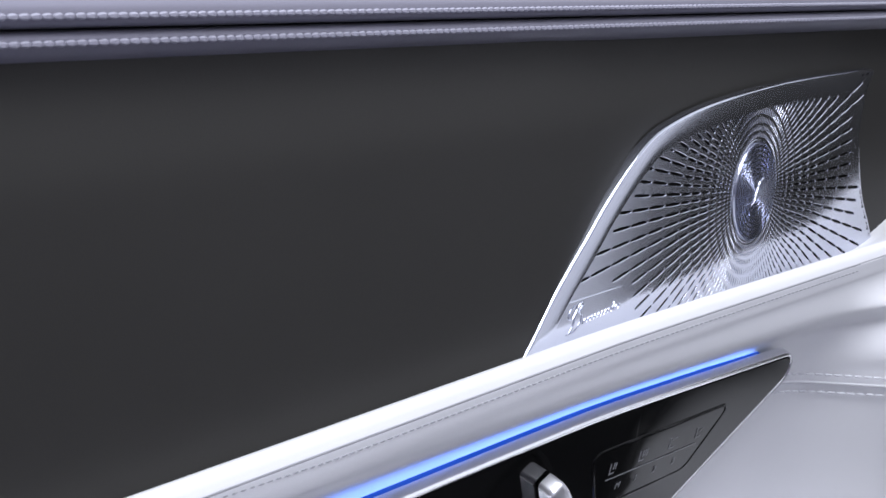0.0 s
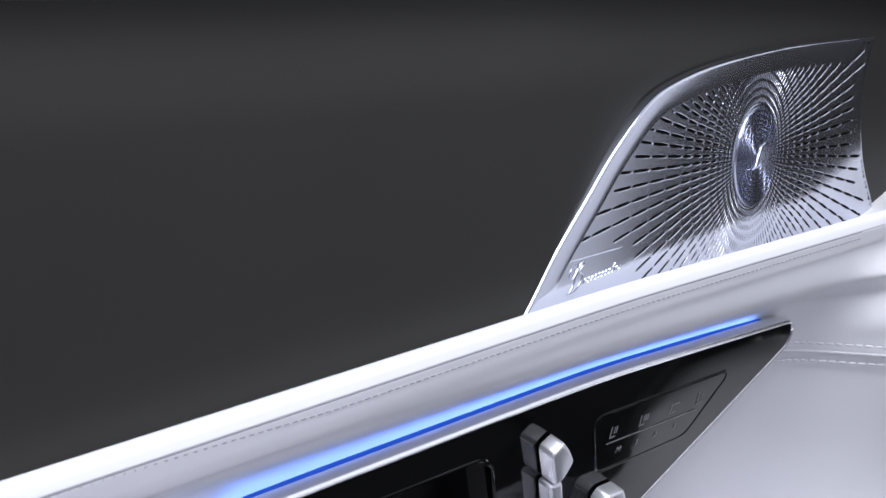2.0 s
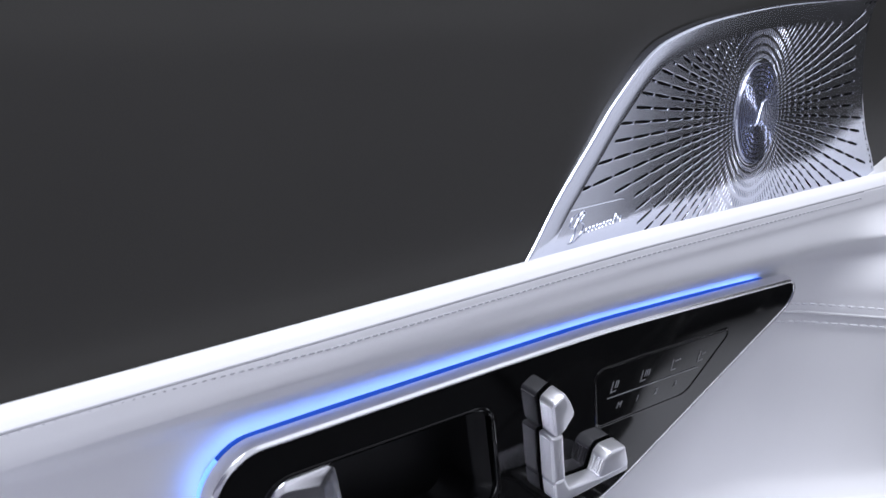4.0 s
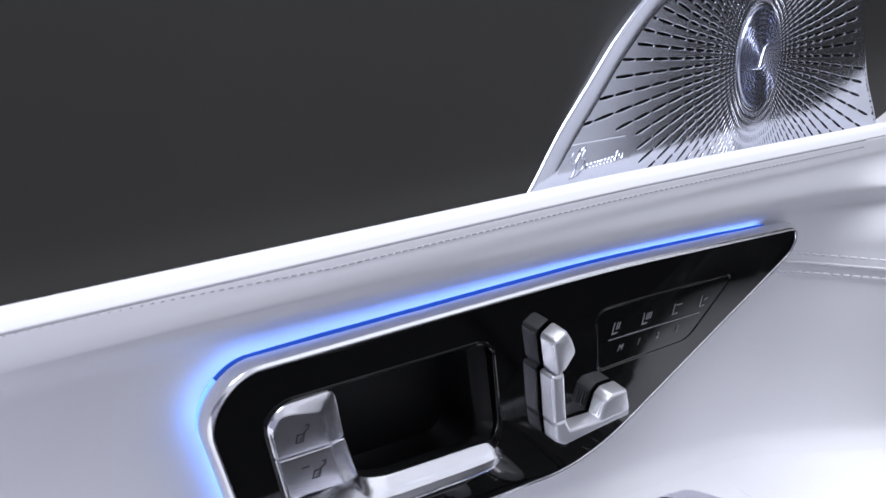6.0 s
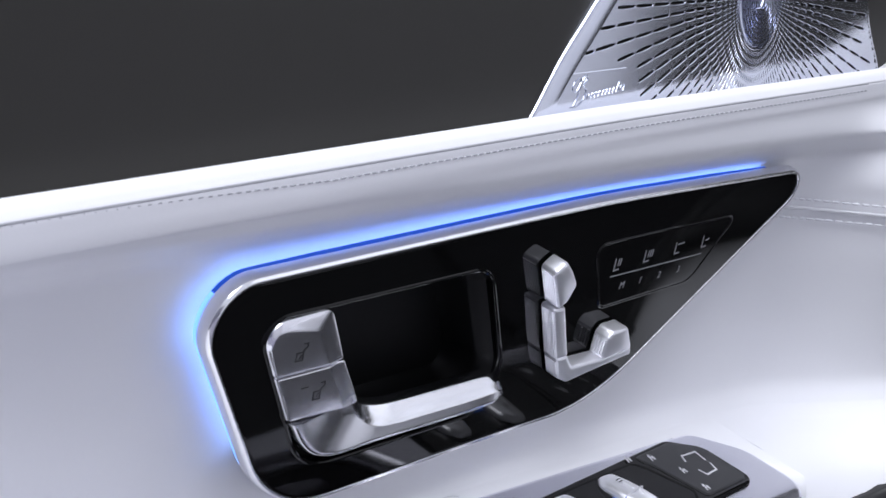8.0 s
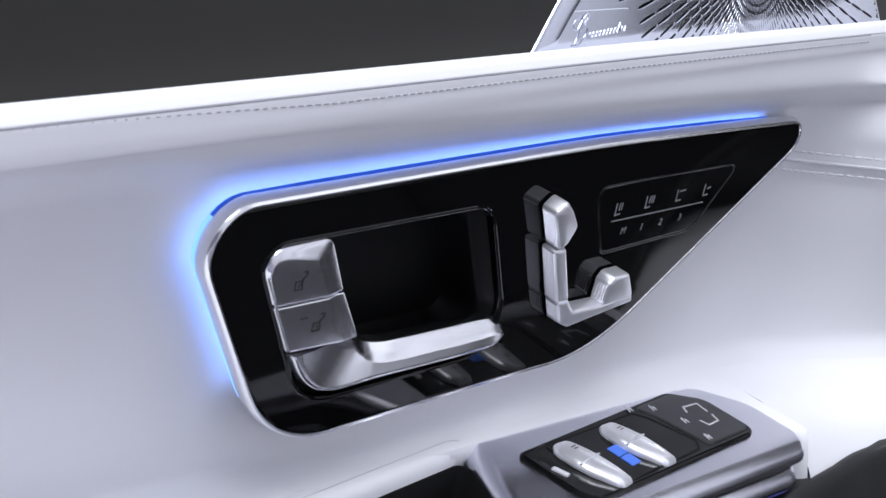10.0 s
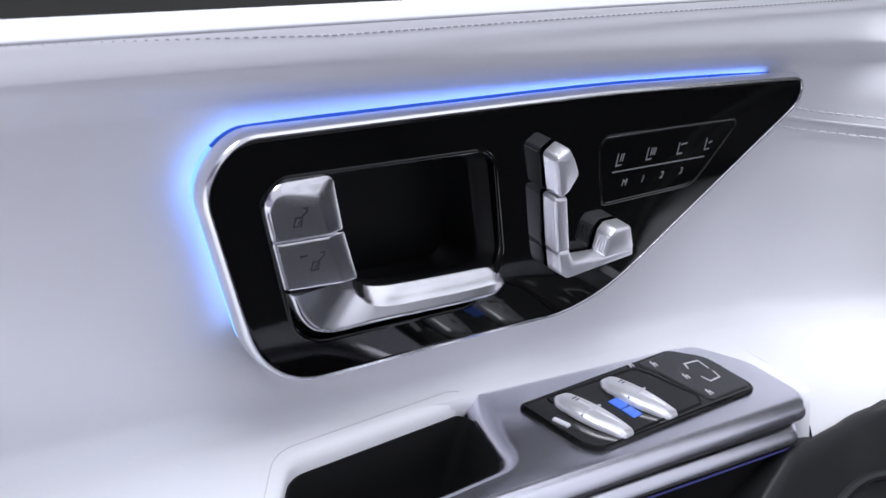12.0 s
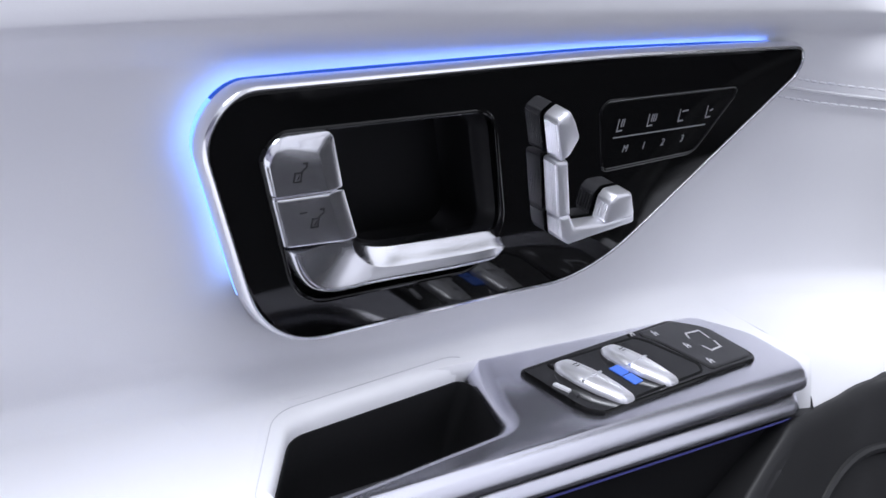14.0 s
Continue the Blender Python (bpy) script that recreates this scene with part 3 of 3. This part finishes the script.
def bar_w(d):
    """How far the pull stands out, d above its lower edge."""
    line = [(0.0, 0.0010), (0.0005, 0.0034), (0.0012, 0.0048), (0.0022, 0.0055), (0.0034, 0.0055), (0.0065, 0.0047), (0.0120, 0.0033), (0.0220, 0.0008), (0.0300, 0.0002)]
    for (a, wa), (b, wb) in zip(line, line[1:]):
        if d <= b:
            return wa + (wb - wa) * (d - a) / (b - a)
    return 0.0002


rows = [[PANEL.at(a.x, a.y, -0.005) for a in above]]
for t in [k / 20 for k in range(18)] + [0.88, 0.91, 0.935, 0.955, 0.97, 0.985, 1.0]:
    rows.append([PANEL.at(*a.lerp(b, t), bar_w((1 - t) * (b - a).length)) for a, b in zip(above, below)])
rows.append([PANEL.at(b.x, b.y, -0.006) for b in below])
part("pull_base", loft(rows, False, False, closed=False), HANDLE_METAL, handle, "chrome pull bar", sharp=34)
# the finger side of the bar slopes back into the recess
back = [(0.4235, -0.0346), (0.4290, -0.0390), (0.4345, -0.0416), (0.4420, -0.0430), (0.4600, -0.0442), (0.4800, -0.0452), (0.5000, -0.0461), (0.5150, -0.0467), (0.5240, -0.0474), (0.5272, -0.0498)]
front = [(0.4196, -0.0346), (0.4228, -0.0392), (0.4272, -0.0438), (0.4345, -0.0474), (0.4500, -0.0496), (0.4700, -0.0507), (0.4900, -0.0518), (0.5080, -0.0524), (0.5190, -0.0524), (0.5232, -0.0528)]
back, front = [spline([Vector(p) for p in q], 4, closed=False) for q in (back, front)]
rows = []
for t, w in ((0.0, 0.0), (0.06, -0.0003), (0.3, -0.0022), (0.6, -0.0044), (0.9, -0.0060), (1.0, -0.0066), (1.03, -0.0078), (1.03, -0.0120)):
    rows.append([PANEL.at(*a.lerp(b, t), w + 0.0010 + 0.0037 * smooth(0.419, 0.442, a.x)) for a, b in zip(front, back)])
part("grip", loft(rows, False, False, closed=False), HANDLE_METAL, handle, "smooth finger side of the pull", sharp=40)

# seat adjuster in the form of a small seat
seat_switch = thing("seat_adjuster", "satin chrome seat-shaped adjuster switch on black bases", "switch")


def block(name, corners, low, high, mat, label="", ease=0.002, parent=seat_switch, edge=9.0, rate=0.0):
    """A key cap; past its edge line the face falls away."""
    def fall(u, v, w):
        return rate * max(0.0, u + 0.42 * v - edge) * (1 if w > low + 0.002 else 0)
    return part(name, slab(PANEL, corners, [(0, low), (0.0, high - ease * 1.3), (ease * 0.25, high - ease * 0.6), (ease * 0.7, high - ease * 0.2), (ease * 1.5, high)], fall=fall), mat, parent, label, sharp=28)


caps = {}
for name, shape, high in (("headrest", [(0.5393, -0.0098, 0.0010), (0.5439, -0.0076, 0.0020), (0.5476, 0.0008, 0.0030), (0.5405, 0.0085, 0.0030), (0.5335, 0.0143, 0.0022), (0.5266, 0.0100, 0.0022)], 0.0108),
                          ("backrest", [(0.5533, -0.0400, 0.0008), (0.5620, -0.0401, 0.0008), (0.5456, -0.0115, 0.0008), (0.5369, -0.0109, 0.0008)], 0.01),
                          ("seat_link", [(0.5542, -0.0409, 0.0008), (0.5614, -0.0526, 0.0030), (0.5697, -0.0564, 0.0030), (0.6194, -0.0512, 0.0008), (0.6181, -0.0479, 0.0008), (0.5953, -0.0492, 0.0020), (0.5699, -0.0484, 0.0040), (0.5618, -0.0406, 0.0008)], 0.01),
                          ("cushion", [(0.5944, -0.0485, 0.0010), (0.6172, -0.0472, 0.0014), (0.6076, -0.0339, 0.0030), (0.5959, -0.0342, 0.0026), (0.5934, -0.0375, 0.0014)], 0.0108)):
    caps[name] = block(name, shrunk(shape, -0.0006), 0.0018, high, PALE_CHROME, ease=0.0014)
    part("stem", slab(PANEL, shrunk(shape, 0.0010), [(0, -0.001), (0, 0.0014), (0.0004, 0.0022)]), VOID, seat_switch, "black stem below the cap")
head, back, link, seat = [caps[k] for k in ("headrest", "backrest", "seat_link", "cushion")]
for owner, high, u0, v0, u1, v1, n in ((head, 0.0092, 0.5273, 0.0087, 0.5382, -0.0081, 7), (back, 0.0086, 0.5374, -0.0119, 0.5526, -0.0386, 7), (link, 0.0086, 0.5547, -0.0420, 0.5602, -0.0507, 6), (seat, 0.0092, 0.5936, -0.0389, 0.5940, -0.0468, 5)):
    for i in range(n):
        w = 0.0028 + (high - 0.0028) * i / (n - 1)
        part("ridge", tube([PANEL.at(u0 - 0.0007, v0, w), PANEL.at(u1 - 0.0007, v1, w)], 0.00052), PALE_CHROME, owner)

# memory and seat-heating keys
memory = thing("seat_key_block", "glossy black key block with pale seat signs", "keypad")
pad = [(0.5905, -0.0262, 0.0075), (0.6680, -0.0228, 0.0130), (0.6950, 0.0150, 0.0050), (0.5690, 0.0128, 0.0055)]
part("key_plate", slab(PANEL, pad, [(0, 0.0000), (0.0002, 0.0007), (0.0005, 0.0010), (0.0009, 0.0011), (0.0013, 0.0009), (0.0017, 0.0007), (0.0022, 0.0008)]), PIANO, memory, sharp=4)
for k, (u, v) in enumerate(((0.5942, 0.0010), (0.6188, 0.0020), (0.6452, 0.0028), (0.6698, 0.0032))):
    s, u, v = 0.0031, u - 0.0006, v - 0.0022
    seg = [(u - 0.0028, v + s, u - 0.0018, v - s), (u - 0.0018, v - s, u + 0.0020, v - s + 0.0003)]
    if k in (0, 1):
        seg += [(u + 0.0002 + 0.0017 * q, v + s * 0.9, u + 0.0005 + 0.0017 * q, v - 0.0005) for q in range(2 if k == 0 else 3)]
    elif k == 2:
        seg += [(u - 0.0006, v + s * 0.7, u + 0.0040, v + s * 0.8)]
    else:
        seg += [(u + 0.0006, v + s * 0.2, u + 0.0026, v + s * 0.4)]
    part("seat_sign", bars(PANEL, 0.0010, seg, 0.0008, 0.0001), SIGN, memory)
part("divider", bars(PANEL, 0.0010, [(0.5908, -0.0075, 0.6692, -0.0060)], 0.0006, 0.0002), SIGN, memory)
for ch, u, v in (("M", 0.6052, -0.0130), ("1", 0.6205, -0.0127), ("2", 0.6367, -0.0121), ("3", 0.6534, -0.0114)):
    lettering(ch, PANEL, u - 0.0012, v - 0.0012, 0.0011, 0.0054, SIGN, memory, "numeral")

# ---- armrest console ----
console = thing("armrest_console", "satin silver armrest console on the door", "armrest")


def sh(x, y):
    return Vector((x - 0.58, (y - 0.405) * 1.053))


def outline(corners):
    return [(*sh(x, y), r) for x, y, r in corners]


deck = outline([(0.365, 0.3792, 0.002), (0.7300, 0.3850, 0.018), (0.7310, 0.4300, 0.024), (0.7080, 0.4580, 0.02), (0.5240, 0.4590, 0.005), (0.5190, 0.4500, 0.010), (0.4960, 0.4075, 0.028), (0.365, 0.3944, 0.002)])
part("deck", slab(SHELF, deck, [(0.0004, -0.0095), (0.0, -0.0080), (0.0004, -0.0060), (0.0013, -0.0040), (0.0026, -0.0023), (0.0042, -0.0009), (0.0058, 0.0000), (0.0070, 0.0004), (0.0074, 0.0005)]), SILVER, console, "satin silver top", sharp=50)
side = outline([(0.330, 0.3885, 0.006), (0.7280, 0.3885, 0.016), (0.7300, 0.4440, 0.020), (0.5300, 0.4500, 0.004), (0.5200, 0.4080, 0.010), (0.330, 0.4000, 0.004)])
part("shadow_gap", slab(SHELF, side, [(0.001, -0.018), (0.001, -0.0080)], first=True), PLASTIC, console)
part("side_rail", slab(SHELF, shrunk(side, -0.0025), [(0.002, -0.0245), (-0.0016, -0.0241), (-0.0020, -0.0232), (-0.0012, -0.0210), (0.0014, -0.0176), (0.0042, -0.0156)], first=True), SILVER, console, sharp=50)
part("underside", slab(SHELF, side, [(0.004, -0.14), (0.003, -0.0238)], first=True), VOID, console)
line = [SHELF.at(*sh(x, 0.3872), -0.0290) for x in [0.40 + 0.01 * i for i in range(33)]]
part("lower_light_guide", tube(line, 0.0006), BLUE_DIM, console, "thin dim blue light line")

# storage pocket
pocket = thing("storage_pocket", "open armrest pocket with a white padded rim and dark lining", "storage pocket")
mouth = outline([(0.3390, 0.3880, 0.004), (0.4985, 0.4075, 0.024), (0.5200, 0.4525, 0.006), (0.3970, 0.4390, 0.030)])


def along_rim(d, w):
    """The rear and door-side stretch of the mouth's edge."""
    pts = rounded(shrunk(mouth, d), 12, 14)
    run = pts[66:] + pts[:4]
    run = [run[0] + (run[0] - run[1]).normalized() * 0.016] + run
    return [SHELF.at(p.x, p.y, w) for p in run]


part("rim", loft([along_rim(d, w) for d, w in ((-0.0150, -0.0006), (-0.0120, 0.0001), (-0.0060, 0.0003), (-0.0036, -0.0003), (-0.0018, -0.0018), (-0.0006, -0.0042), (0.0, -0.0080))], False, False, closed=False), WHITE, pocket, "padded white rim", sharp=60)
part("lining", slab(SHELF, mouth, [(-0.0002, -0.0076), (0.0006, -0.0074), (0.0010, -0.0090), (0.0016, -0.030), (0.003, -0.058), (0.008, -0.064)]), VOID, pocket, "dark lining")
trace = rounded(shrunk(mouth, -0.0085), 10, 10)
keep = [i for i, p in enumerate(trace) if (p.x < -0.175 and p.y > -0.014) or (p.y > 0.036 and p.x < -0.062)]
start = max(range(len(keep)), key=lambda k: (keep[k] - keep[k - 1]) % len(trace))
keep = keep[start:] + keep[:start]
part("rim_seam", tube([SHELF.at(trace[i].x, trace[i].y, 0.0006) for i in keep], 0.0002), CREASE, pocket)

# window switches
cluster = thing("window_switch_cluster", "black switch block with two rows of silver window switches", "switch")
base = [(-0.0435, -0.0120, 0.012), (0.1150, -0.0008, 0.008), (0.1155, 0.0350, 0.012), (0.0960, 0.0485, 0.010), (-0.0450, 0.0342, 0.004)]
part("base_plate", slab(SHELF, base, [(0, -0.001), (0.0002, 0.0018), (0.0007, 0.0026), (0.0014, 0.0029), (0.0024, 0.0028)]), PIANO, cluster, sharp=6)
bay = [(-0.0215, -0.0082, 0.005), (0.0600, -0.0010, 0.004), (0.0665, 0.0060, 0.005), (0.0590, 0.0320, 0.010), (0.0540, 0.0396, 0.006), (-0.0270, 0.0338, 0.004)]
part("switch_bay", slab(SHELF, bay, [(0, 0.0024), (0.0003, 0.0033), (0.0009, 0.0034), (0.0016, 0.0028), (0.0026, -0.0002)]), VOID, cluster, sharp=4)
ROCKER = [(-0.0275, 0.0262, 0.007), (-0.0220, 0.0316, 0.005), (-0.0118, 0.0322, 0.004), (-0.0090, 0.0100, 0.03), (-0.0068, -0.0082, 0.003), (-0.0190, -0.0096, 0.005), (-0.0262, 0.0030, 0.012), (-0.0285, 0.0130, 0.02)][::-1]
FLANK = [(-0.0285, 0.0225, 0.006), (-0.0265, 0.0262, 0.004), (-0.0150, 0.0290, 0.004), (-0.0120, 0.0030, 0.008), (-0.0255, 0.0030, 0.006)][::-1]
for du, dv in ((0.0, 0.0), (0.0418, 0.0038)):
    top = [(u + du, v + dv, r) for u, v, r in ROCKER]
    low = [(u + du, v + dv, r) for u, v, r in FLANK]

    def crown(u, v, w):
        """Both ends of the rocker lie lower than its middle, and its flank falls away."""
        f, g = (v - dv - 0.011) / 0.021, (u - du + 0.019) / 0.012
        return (0.0022 * f * f + 0.0009 * g * g) * (1 if w > 0.0045 else 0.5)
    row = part("window_switch", slab(SHELF, top, [(0, 0.0034), (0.0, 0.0050), (0.0006, 0.0063), (0.0016, 0.0071), (0.0030, 0.0075), (0.0048, 0.0077)], fall=crown), PALE_CHROME, cluster, "long satin silver rocker", sharp=35)
    part("rocker_foot", slab(SHELF, low, [(0, 0.0000), (0.0004, 0.0036), (0.0012, 0.0046)]), PALE_CHROME, row, sharp=35)
    ridge = [SHELF.at(du - 0.0278 + 0.0185 * k / 8, dv + 0.0100 + 0.0035 * k / 8, 0.0074 - 0.0009 * ((k - 4) / 4) ** 2) for k in range(9)]
    part("finger_ridge", tube(ridge, 0.0006), PALE_CHROME, row)
    part("window_sign", bars(SHELF, 0.0072, [(du - 0.0200, dv + 0.0225, du - 0.0165, dv + 0.0230), (du - 0.0195, dv + 0.0208, du - 0.0168, dv + 0.0212)], 0.0004, 0.0002), DARK_MARK, row)
# The blue reflection on the rocker's flank, built as two glowing strips.
for v in (0.0030, 0.0116):
    strip = [(0.0056, v - 0.0006, 0.0005), (0.0140, v + 0.0006, 0.0005), (0.0140, v + 0.0086, 0.0005), (0.0056, v + 0.0074, 0.0005)]
    part("bay_reflection", slab(SHELF, strip, [(0, 0.0010), (0, 0.0030), (0.0004, 0.0034)]), BLUE_REFLECTION, cluster, "glowing strip in place of a blue reflection beside the switches")
part("lock_key", slab(SHELF, [(-0.0385, 0.0082, 0.001), (-0.0350, 0.0092, 0.001), (-0.0376, 0.0176, 0.001), (-0.0412, 0.0170, 0.001)], [(0, 0.0025), (0.0003, 0.0036), (0.0008, 0.0039)]), MARK, cluster, "small pale key")
field2 = [(0.0690, -0.0006, 0.003), (0.1120, 0.0022, 0.006), (0.1125, 0.0340, 0.010), (0.0945, 0.0452, 0.008), (0.0590, 0.0418, 0.003), (0.0640, 0.0310, 0.010)]
part("mirror_pad", slab(SHELF, field2, [(0, 0.0028), (0.0003, 0.0034), (0.0010, 0.0036)]), PLASTIC, cluster, sharp=6)
seg = [(0.0870, 0.0180, 0.0880, 0.0132), (0.0880, 0.0132, 0.0985, 0.0145), (0.0985, 0.0145, 0.1010, 0.0200), (0.1012, 0.0240, 0.1028, 0.0318), (0.1028, 0.0318, 0.0900, 0.0318), (0.0900, 0.0318, 0.0872, 0.0275)]
part("mirror_frame_sign", bars(SHELF, 0.0035, seg, 0.0011, 0.0002), MARK, cluster, "pale broken square outline")
for u, v in ((0.0769, 0.0218), (0.0749, 0.0055), (0.0537, 0.0420), (0.0695, 0.0379)):
    seg = [(u - 0.0016, v - 0.0022, u + 0.0004, v + 0.0022), (u + 0.0010, v - 0.0020, u + 0.0018, v + 0.0006), (u - 0.0008, v + 0.0010, u + 0.0014, v - 0.0012)]
    part("mirror_sign", bars(SHELF, 0.0035, seg, 0.0010, 0.0002), MARK, cluster)

# ---- dark lower trim with a ring ----
lower = thing("lower_trim", "dark grey lower door trim with a round raised ring", "door trim", kind="structure")


def trim_edge(x):
    # Beyond x 0.828 the edge climbs unseen, added to darken the panel's reflections.
    line = [(0.55, 0.44), (0.671, 0.532), (0.690, 0.546), (0.7075, 0.5579), (0.731, 0.5600), (0.7615, 0.5622), (0.7915, 0.5680), (0.806, 0.575), (0.828, 0.586), (0.845, 0.620), (1.1, 0.70)]
    for (a, za), (b, zb) in zip(line, line[1:]):
        if x <= b:
            return za + (zb - za) * (x - a) / (b - a)
    return 0.70


cols = []
for i in range(120):
    x = 0.55 + 0.004 * i
    z0 = trim_edge(x)
    rear = 0.45 if x < 0.799 else 0.3985
    prof = [(rear, z0 - 0.006), (0.3970, z0 - 0.0012), (0.3930, z0), (0.3905, z0 - 0.0010), (0.3890, z0 - 0.0045), (0.3882, z0 - 0.012), (0.3878, z0 - 0.03), (0.386, 0.36), (rear, 0.36)]
    cols.append([Vector((x, y - swell(x, 0.55), z)) for y, z in spline([Vector(p) for p in prof], 3, closed=False)])
part("lower_panel", loft(cols, True, True), TRIM, lower, sharp=60)
ring = [(0.790 + 0.083 * math.cos(a), 0.446 + 0.083 * math.sin(a)) for a in [2 * math.pi * i / 72 for i in range(72)]]
part("ring", tube([Vector((x, 0.3868 - swell(x, 0.55), z)) for x, z in ring], 0.0030, 8, closed=True), TRIM, lower)

# ---- unseen plain surfaces, added to shape light and reflections ----
bm = bmesh.new()
bmesh.ops.create_grid(bm, x_segments=2, y_segments=2, size=2.2, matrix=Matrix.Translation((0, 0, 0.15)))
tagged(part("floor", bm, CARPET), "unseen dark floor, added to cut light from below", "floor", kind="structure")


def plain_wall(name, corner, size, mat, label):
    bm = bmesh.new()
    bmesh.ops.create_cube(bm, size=1, matrix=Matrix.Translation(Vector(corner) + Vector(size) / 2) @ Matrix.Diagonal((*size, 1)))
    bmesh.ops.bevel(bm, geom=bm.edges[:], offset=0.03, segments=3, affect="EDGES")
    return tagged(part(name, bm, mat), label, "wall", kind="structure")


# Out of view: a dark block for the glossy panel to mirror.
plain_wall("wall_front", (1.30, -0.04, 0.15), (0.25, 0.64, 0.35), CARPET, "unseen dark block, added to darken the panel's reflections")
# Added pale reflector, out of view, that brightens the metal pull.
plain_wall("wall_pale_low", (1.18, -1.5, 0.15), (0.25, 1.43, 0.34), WHITE, "unseen white block, added to brighten the handle's reflections")
# Unseen dark block ahead, placed so the grille's front half reflects dark.
plain_wall("wall_dark_ahead", (1.13, 0.11, 0.61), (0.40, 0.49, 0.46), CHARCOAL, "unseen dark block, added to darken the grille's reflections")
# Its unseen white counterpart gives grille and console edges a bright reflection.
plain_wall("wall_centre", (1.28, -1.5, 0.51), (0.25, 1.60, 0.50), WHITE, "unseen white block, added to brighten the metal's reflections")
# Added bounce wall opposite the door, never in view.
plain_wall("wall_far", (-1.2, -1.45, 0.15), (2.4, 0.08, 0.78), WHITE, "unseen white wall, added to bounce light onto the door")
# Unseen block whose tone sets how much light bounces up to the leather.
plain_wall("block_below", (-0.9, -0.55, 0.15), (1.40, 0.80, 0.33), GREY, "unseen grey block below the camera, added to set the bounce light")
# Added light blocker at the rear; it dims the door's front swell.
plain_wall("wall_rear", (-0.95, -1.4, 0.15), (0.10, 1.95, 1.15), GREY, "unseen grey wall behind the camera, added to cut light from the rear")
